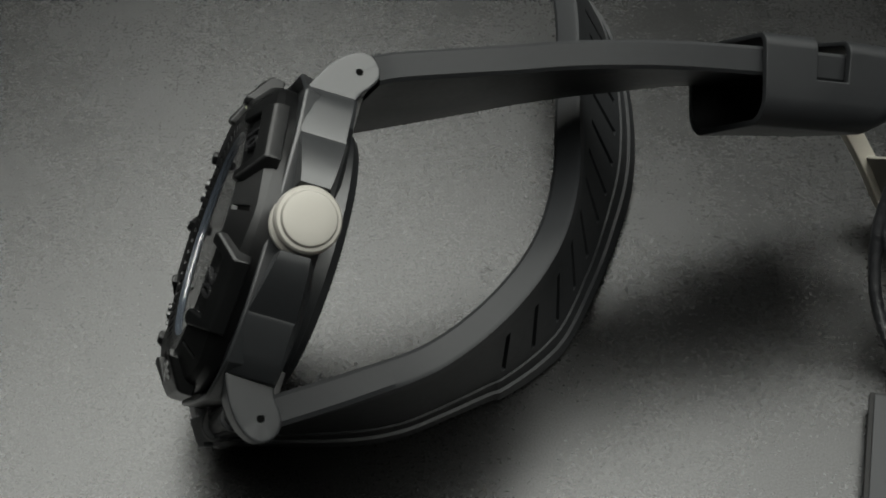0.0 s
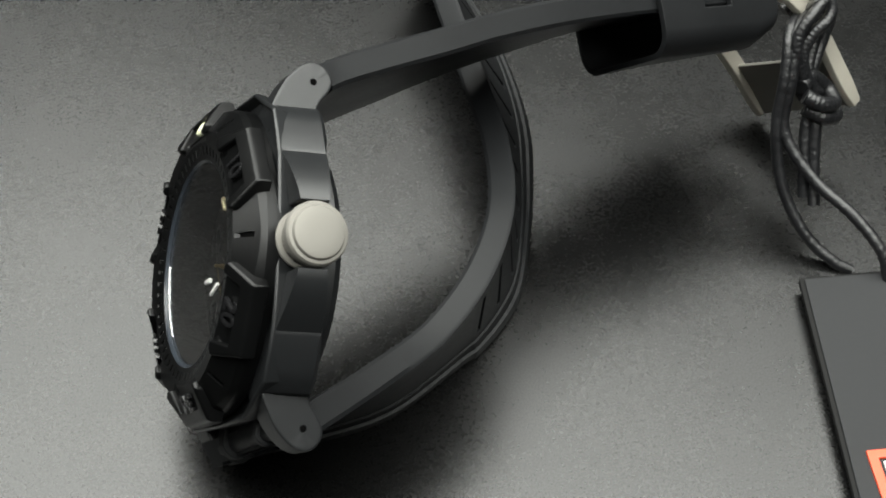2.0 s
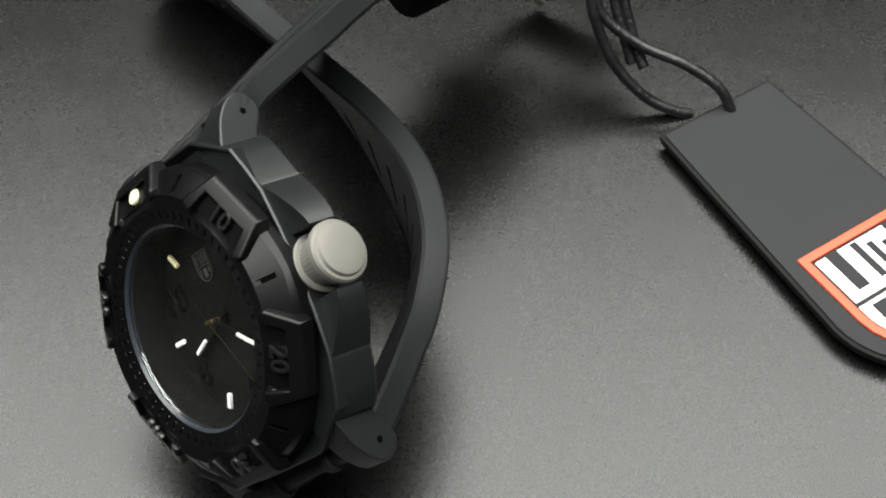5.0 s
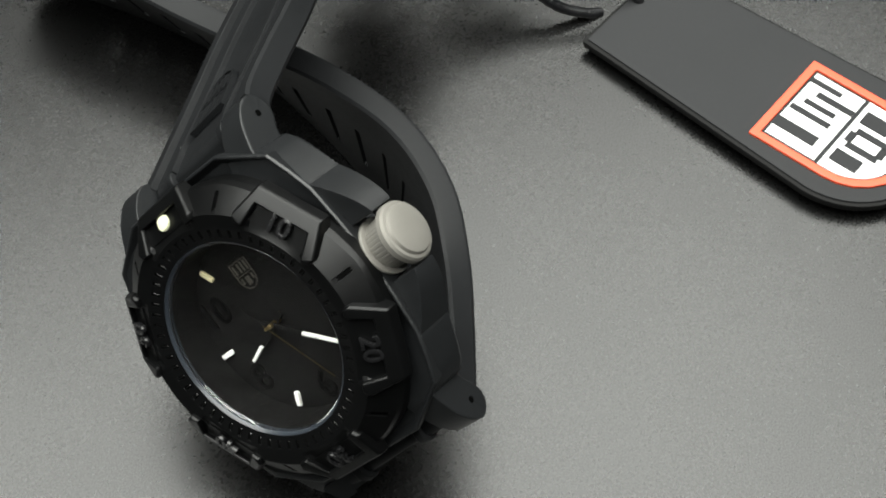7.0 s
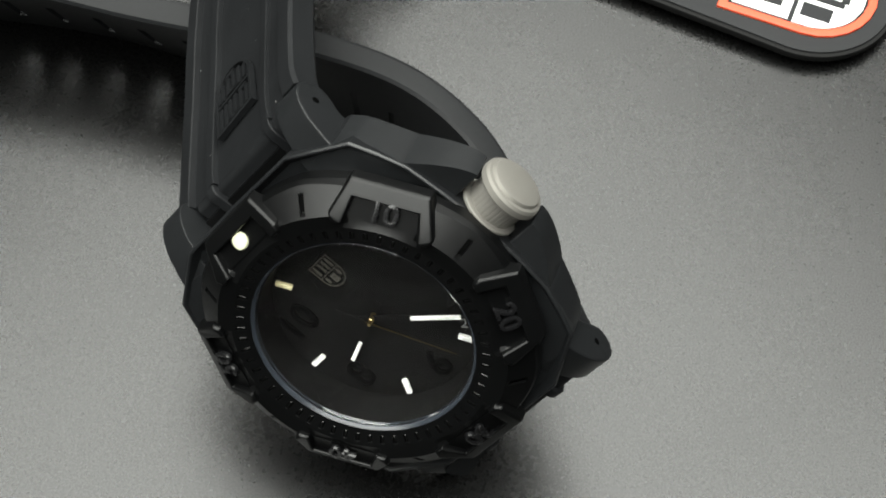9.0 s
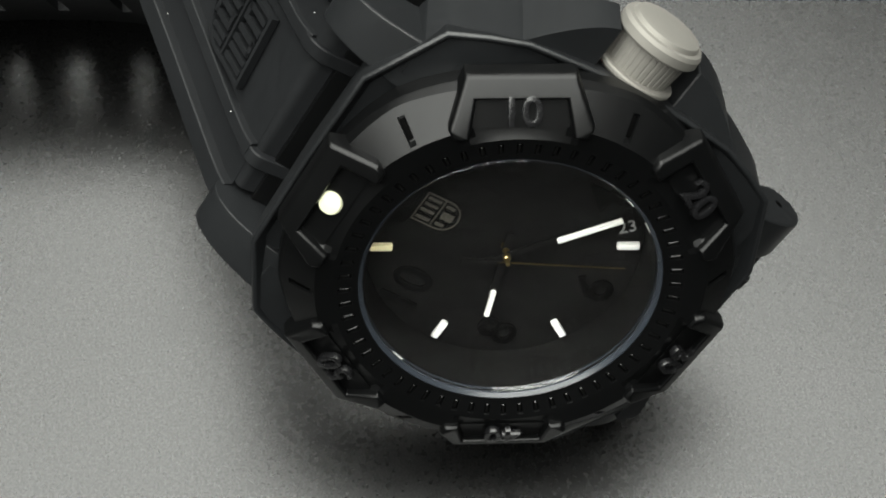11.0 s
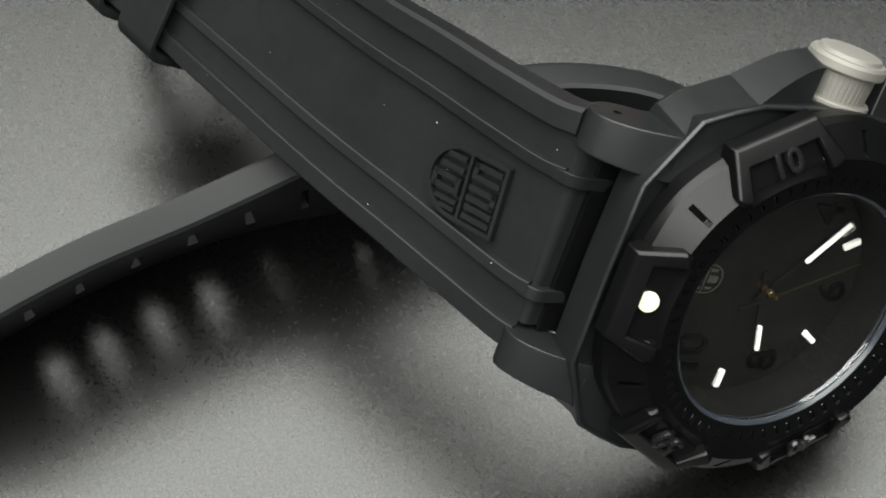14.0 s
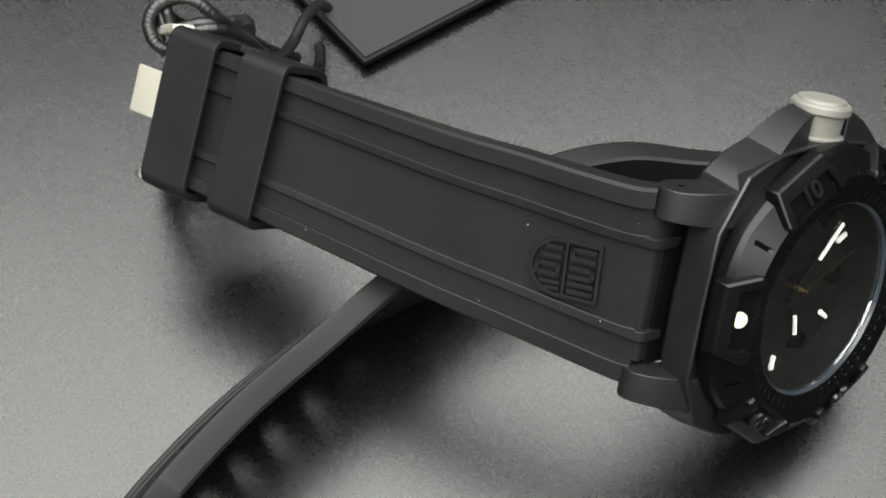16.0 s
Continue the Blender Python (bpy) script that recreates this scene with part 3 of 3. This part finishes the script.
def nearest(z):
    return min(UP, key=lambda st: abs(st[0].z - z))


def loop_outline(half, top, foot, r_top, r_foot, split, cut):
    """Section of the keeper in (across, out): tight corners over the strap, wide ones under it, a point on each side where the window ends."""
    pts = []
    for cx, cy, r, a0 in ((half - r_top, top - r_top, r_top, 0), (r_top - half, top - r_top, r_top, 90), (r_foot - half, foot + r_foot, r_foot, 180), (half - r_foot, foot + r_foot, r_foot, 270)):
        if a0 == 180:
            pts.append((-half, split))
        for i in range(6):
            a = radians(a0 + 18 * i)
            pts.append((cx + r * math.cos(a), cy + r * math.sin(a)))
    pts.append((half, split))
    return [(x, v * cut * (1 - 0.05 * x / half) if v < -0.45 else v) for x, v in pts]


def keeper():
    """Two loops in one piece, joined along the sides and the underside, with a window between them."""
    bm = bmesh.new()
    outer, inner = [], []
    for z, cut in ((-5.26, 1.0), (-5.99, 1.0), (-6.44, 1.0), (-6.96, 0.98), (-7.3, 0.78)):
        st = nearest(z)
        m = frame_matrix(st)
        slip = (st[0].z - z) * 1.045
        for rows, pts in ((outer, loop_outline(st[1] + 0.16, 0.2, -1.13, 0.2, 0.42, -0.4, cut)), (inner, loop_outline(st[1] + 0.04, 0.125, -1.04, 0.12, 0.34, -0.4, cut))):
            rows.append([bm.verts.new(m @ Vector((x, slip, v))) for x, v in pts])
    n = len(outer[0])
    side = {12, 25}
    for k in range(4):
        for i in range(n):
            j = (i + 1) % n
            if k == 1 and not 12 <= i < 25:
                continue
            bm.faces.new((outer[k][i], outer[k][j], outer[k + 1][j], outer[k + 1][i]))
            bm.faces.new((inner[k][j], inner[k][i], inner[k + 1][i], inner[k + 1][j]))
    for i in side:
        bm.faces.new((outer[1][i], inner[1][i], inner[2][i], outer[2][i]))
    for k in range(5):
        for i in range(n):
            if k in (0, 4) or (k in (1, 2) and not 12 <= i < 25):
                j = (i + 1) % n
                bm.faces.new((outer[k][i], outer[k][j], inner[k][j], inner[k][i]))
    bmesh.ops.recalc_face_normals(bm, faces=bm.faces)
    return bevelled(bm, 0.022, 2, 50)


part("keeper_loop", keeper(), RUBBER, watch, "black rubber double strap keeper", 40)
# Block added under the strap so that the keeper's hollow stays dark.
part("keeper_filler", band([st for st in UP if st[0].z < -5.5], [(u * 0.96, v - 0.42) for u, v in ((-1, -0.03), (-0.97, 0), (0.97, 0), (1, -0.03))], 0.38), RUBBER, upper)

# ---- strap, tail side: on its edge, bent round into a loop; given over the table ----
EDGE = [(0.036, -2.714, 2.592), (1.125, -2.018, 2.362), (2.104, -1.336, 2.219), (2.944, -0.538, 2.379), (3.558, 0.572, 2.447), (3.854, 1.954, 2.38), (3.914, 3.42, 2.295), (3.958, 4.861, 2.19), (3.955, 6.349, 2.22), (3.785, 7.895, 2.22), (3.523, 8.662, 2.2)]
LEAN = [(0.327, -0.545, 0.772), (0.2, -0.47, 0.86), (0.2, -0.25, 0.95), (0.11, -0.09, 0.98), (-0.03, -0.02, 0.99), (-0.16, 0.0, 0.98), (-0.34, 0.0, 0.94), (-0.45, 0.0, 0.89), (-0.46, 0.0, 0.89), (-0.46, 0.0, 0.89), (-0.46, 0.0, 0.89)]
STEPS = 24


def lower_stations():
    top, lean = spline(EDGE, STEPS), spline(LEAN, STEPS)
    out, n, far = [], len(top), [0.0]
    for a, b in zip(top, top[1:]):
        far.append(far[-1] + (b - a).length)
    for i, p in enumerate(top):
        t = (top[min(i + 1, n - 1)] - top[max(i - 1, 0)]).normalized()
        u = lean[i]
        u = (u - u.dot(t) * t).normalized()
        w = t.cross(u)
        half = 1.42 - 0.24 * min(1, far[i] / 6)
        half = min(half, (p.z - 0.02) / (2 * u.z))
        c = p - u * half + w * 0.1
        end = far[-1] - far[i]
        tip = half * min(1.0, 0.45 + 0.55 * min(1, end / 0.9) ** 0.6)
        out.append((from_world(c), tip, turn_from_world(u), turn_from_world(w)))
    return out, far


LOW, FAR = lower_stations()
holes = []
for k in range(12):
    s = 3.75 + 0.695 * k
    i = min(range(len(FAR)), key=lambda q: abs(FAR[q] - s))
    holes.append((i, i + 2))
LOW_COLUMNS = [(-1, -0.06), (-0.975, 0), (-0.8, 0), (-0.79, -0.05), (-0.6, -0.05), (-0.59, -0.08), (-0.43, -0.08), (0.36, -0.08), (0.59, -0.08), (0.6, -0.05), (0.79, -0.05), (0.8, 0), (0.975, 0), (1, -0.06)]
part("tail_strap", band(LOW, LOW_COLUMNS, 0.4, holes, (6, 7)), RUBBER, watch, "long slotted black rubber strap half standing on its edge", 28)

part("strap_end", strap_end(-1, LOW[0], 0.25), RUBBER, watch, "", 28)

# ---- buckle ----
BU = Vector((0.407, -0.559, 0.72)).normalized()
BUCKLE = [(7.677, 3.846, 3.266), (8.127, 3.696, 2.866), (8.627, 3.596, 2.316), (9.087, 3.42, 1.58), (9.525, 3.03, 0.755)]


def buckle_stations():
    pts = spline(BUCKLE, 6)
    out, n = [], len(pts)
    for i, p in enumerate(pts):
        t = (pts[min(i + 1, n - 1)] - pts[max(i - 1, 0)]).normalized()
        u = (BU - BU.dot(t) * t).normalized()
        out.append((p, u, u.cross(t)))
    return out


BK = buckle_stations()
buckle = new("buckle")
buckle.parent = watch
buckle["label"] = "satin steel pin buckle"


def plate(stations, u0, u1, thick):
    """A curved plate between two places across the buckle."""
    rings = []
    for p, u, w in stations:
        rings.append([from_world(p + u * a + w * b) for a, b in ((u0, -thick / 2), (u1, -thick / 2), (u1, thick / 2), (u0, thick / 2))])
    return bevelled(loft(rings), 0.03)


def arm(u0, u1):
    """A stout arm of the buckle that runs out to a rounded tip."""
    rings = []
    run = BK[5:]
    for i, (p, u, w) in enumerate(run):
        k = min(1.0, math.sqrt((len(run) - i - 0.4) / 3.0))
        deep = 0.17 * (0.3 + 0.7 * k)
        rings.append([from_world(p + u * a + w * b) for a, b in ((u0, -deep), (u1, -deep), (u1, deep), (u0, deep))])
    return bevelled(loft(rings), 0.04)


def hinge_lug(m, side):
    """A rounded eye on the pin of the buckle, drilled through."""
    rings = []
    for r, a in ((0.06, 0.0), (0.06, 0.14), (0.15, 0.14), (0.17, 0.12), (0.17, 0.02), (0.15, 0.0), (0.06, 0.0)):
        rings.append([m @ Vector((side * (1.03 + a), 0.22 + r * math.cos(k * math.pi / 12), -0.24 + r * math.sin(k * math.pi / 12))) for k in range(24)])
    return loft(rings, caps=False)


END = frame_matrix(UP[-1])
part("side_arm", arm(0.88, 1.03), TONGUE_STEEL, buckle)
part("side_arm", arm(-1.03, -0.88), TONGUE_STEEL, buckle)
# Darker steel than the arms: this plate's shade is put into its colour.
part("cross_bar", plate(BK[-7:], -0.9, 0.9, 0.08), STEEL, buckle)
part("pivot_bar", tube([END @ Vector((k, 0.22, -0.24)) for k in (-1.1, 1.1)], 0.06), BRIGHT_STEEL, buckle)
part("hinge_lug", hinge_lug(END, 1), BRIGHT_STEEL, buckle)
part("hinge_lug", hinge_lug(END, -1), BRIGHT_STEEL, buckle)
tongue = [[END @ Vector((x + 0.07 * k, y, z - 0.05 * k * k)) for x, z in ((-0.29, -0.26), (0.43, -0.26), (0.43, -0.18), (-0.29, -0.18))] for k, y in ((0, 0.05), (0.4, 0.35), (0.7, 0.6), (1, 0.83))]
part("tongue", bevelled(loft(tongue), 0.025), TONGUE_STEEL, buckle)

# ---- hang tag ----
TW, TL, TZ = Vector((0.99, -0.14, 0)).normalized(), Vector((-0.14, -0.99, 0)).normalized(), Vector((0, 0, 1))
TAG_M = Matrix(((TW.x, -TL.x, 0, 8.14), (TW.y, -TL.y, 0, -0.09), (0, 0, 1, 0.002), (0, 0, 0, 1)))
tag = tagged(new("hang_tag"), "dark grey soft rubber hang tag with an orange-red edged shield", "tag")
tag.matrix_world = Matrix.Translation(TAG_M.translation * CM) @ TAG_M.to_3x3().to_4x4() @ Matrix.Scale(0.965, 4)


def tag_outline(k=0.0):
    pts = [(0.0 + k, -k), (2.5 - k, -k)]
    cx, cy, r = 1.19, -4.8, 1.5 - k
    for i in range(25):
        a = -math.pi * i / 24
        pts.append((cx + r * math.cos(a), cy + r * math.sin(a)))
    return pts


part("tag_base", bevelled(loft([[(x, y, z) for x, y in tag_outline(k)] for k, z in ((0.17, 0.0), (0.02, 0.14), (0.0, 0.3))]), 0.04), TAG_SIDE, tag, "black rubber underside and edge")
part("tag_face", bevelled(prism(tag_outline(0.075), 0.26, 0.34), 0.02), TAG, tag, "dark grey tag face")
bm = shield(bmesh.new(), Matrix.Translation((1.15, -3.46, 0.0)), 1.05, 2.5, 0.15, 0.3, 0.39)
part("shield_rim", bevelled(bm, 0.02), RED, tag, "orange-red shield rim")


def shield_fill(w, length, k, y_top, y_cut):
    """Part of a shield between two levels, as an outline."""
    pts = []
    y_mid = -(length - w)
    r = w - k
    ys = [y_top + (y_cut - y_top) * i / 12 for i in range(13)]

    def half(y):
        return r if y > y_mid else math.sqrt(max(1e-4, r * r - (y - y_mid) ** 2))

    pts = [(half(y), y) for y in ys] + [(-half(y), y) for y in reversed(ys)]
    return pts


tm = lambda a, b, c: (a + 1.15, b - 3.46, c)
top_panel = part("shield_panel", prism([(-0.84, -0.2), (0.84, -0.2), (0.84, -1.17), (-0.84, -1.17)], 0.3, 0.365, tm), WHITE, tag, "white shield panel")
foot_panel = part("shield_panel", prism(shield_fill(1.05, 2.5, 0.19, -1.25, -2.3), 0.3, 0.365, tm), WHITE, tag, "white shield panel")
bars_m = Matrix.Translation((1.15, -3.46, 0.0))
bar_parts(bars_m, [(-0.62, -0.38, -1.0, -0.2), (-0.13, 0.0, -1.0, -0.22), (0.12, 0.24, -0.95, -0.35), (0.36, 0.5, -1.17, -0.45), (0.6, 0.72, -0.8, -0.2)], 0.36, 0.372, TAG, top_panel)
bar_parts(bars_m, [(-0.66, -0.36, -1.85, -1.33), (-0.26, -0.12, -2.0, -1.4), (0.1, 0.24, -2.0, -1.4), (-0.14, 0.12, -2.06, -1.92), (-0.14, 0.12, -1.46, -1.32), (0.34, 0.66, -1.85, -1.33)], 0.36, 0.372, TAG, foot_panel)

# ---- cord that ties the tag to the buckle ----
cord = tagged(new("tag_cord"), "waxed black braided cord tied in a knot at the buckle", "cord")
CORDS = {
    "strand": [
        [(9.05, 3.10, 2.84), (8.65, 2.58, 2.98), (8.46, 2.11, 2.50), (8.29, 1.75, 1.72), (8.32, 1.24, 0.93), (8.56, 0.67, 0.37), (8.89, 0.25, 0.11), (9.15, 0.05, 0.00)],
        [(9.11, 2.99, 2.93), (8.74, 2.52, 3.00), (8.56, 2.08, 2.50), (8.41, 1.72, 1.71), (8.71, 1.04, 1.22), (9.11, 0.36, 1.00), (9.40, -0.21, 0.69), (9.47, -0.51, 0.29), (9.47, -0.53, 0.09)],
    ],
    "loose_end": [
        [(9.06, 1.91, 2.11), (8.91, 1.62, 1.66), (8.81, 1.24, 1.12), (8.74, 0.89, 0.76)],
        [(8.91, 1.95, 2.11), (8.78, 1.72, 1.67), (8.68, 1.34, 1.17), (8.62, 1.07, 0.81)],
    ],
    "lug_turn": [
        [(8.82, 3.23, 2.85), (9.04, 3.35, 2.96), (9.26, 3.28, 3.15), (9.33, 3.04, 3.32), (9.21, 2.72, 3.39), (8.96, 2.53, 3.3), (8.72, 2.40, 3.05), (8.66, 2.22, 2.70), (8.80, 2.08, 2.35)],
        [(8.99, 3.22, 2.66), (9.27, 3.26, 2.85), (9.42, 3.06, 3.06), (9.38, 2.75, 3.18), (9.19, 2.48, 3.17), (8.94, 2.39, 3.03), (8.78, 2.28, 2.78), (8.80, 2.15, 2.50), (8.95, 2.05, 2.20)],
    ],
    "knot_turn": [
        [(8.71, 1.85, 2.27), (8.96, 1.71, 2.16), (9.25, 1.86, 2.00), (9.25, 2.16, 2.05), (8.96, 2.20, 2.31), (8.71, 1.99, 2.32)],
        [(8.76, 1.86, 2.02), (9.01, 1.67, 1.91), (9.30, 1.82, 1.75), (9.30, 2.12, 1.85), (9.01, 2.15, 2.11), (8.76, 2.00, 2.12)],
    ],
    "buckle_turn": [
        [(9.05, 3.10, 2.84), (9.38, 2.97, 3.12), (9.46, 2.88, 2.90), (9.33, 2.73, 2.55), (9.13, 2.49, 2.29), (8.95, 2.25, 2.15)],
        [(9.11, 2.99, 2.93), (9.24, 2.92, 3.18), (9.32, 2.86, 2.98), (9.16, 2.67, 2.65), (9.01, 2.43, 2.37), (8.88, 2.14, 2.12)],
    ],
}
for kind, lines in CORDS.items():
    for line in lines:
        part(kind, tube(spline(line, 26), 0.125 if kind == "knot_turn" else 0.095, 16, 0.55, 0.045), CORD, cord, "", 60)


# ---- dust ----
random.seed(4)


def specks(stations, count, lift):
    """Tiny pale grains of dust that lie on a strap."""
    bm = bmesh.new()
    for _ in range(count):
        c, half, across, out = stations[random.randrange(4, int(len(stations) * 0.7))]
        u = random.uniform(-0.95, 0.95)
        r = random.uniform(0.003, 0.0065)
        m = Matrix.Translation(c + across * (u * half) + out * (lift + (0.0 if abs(u) > 0.82 else -0.096 if abs(u) > 0.53 else -0.042 if abs(u) > 0.43 else -0.128)))
        bmesh.ops.create_icosphere(bm, subdivisions=1, radius=r, matrix=m)
    return bm


dust = part("dust", specks(UP, 13, 0.001), VIAL, upper, "pale specks of dust")
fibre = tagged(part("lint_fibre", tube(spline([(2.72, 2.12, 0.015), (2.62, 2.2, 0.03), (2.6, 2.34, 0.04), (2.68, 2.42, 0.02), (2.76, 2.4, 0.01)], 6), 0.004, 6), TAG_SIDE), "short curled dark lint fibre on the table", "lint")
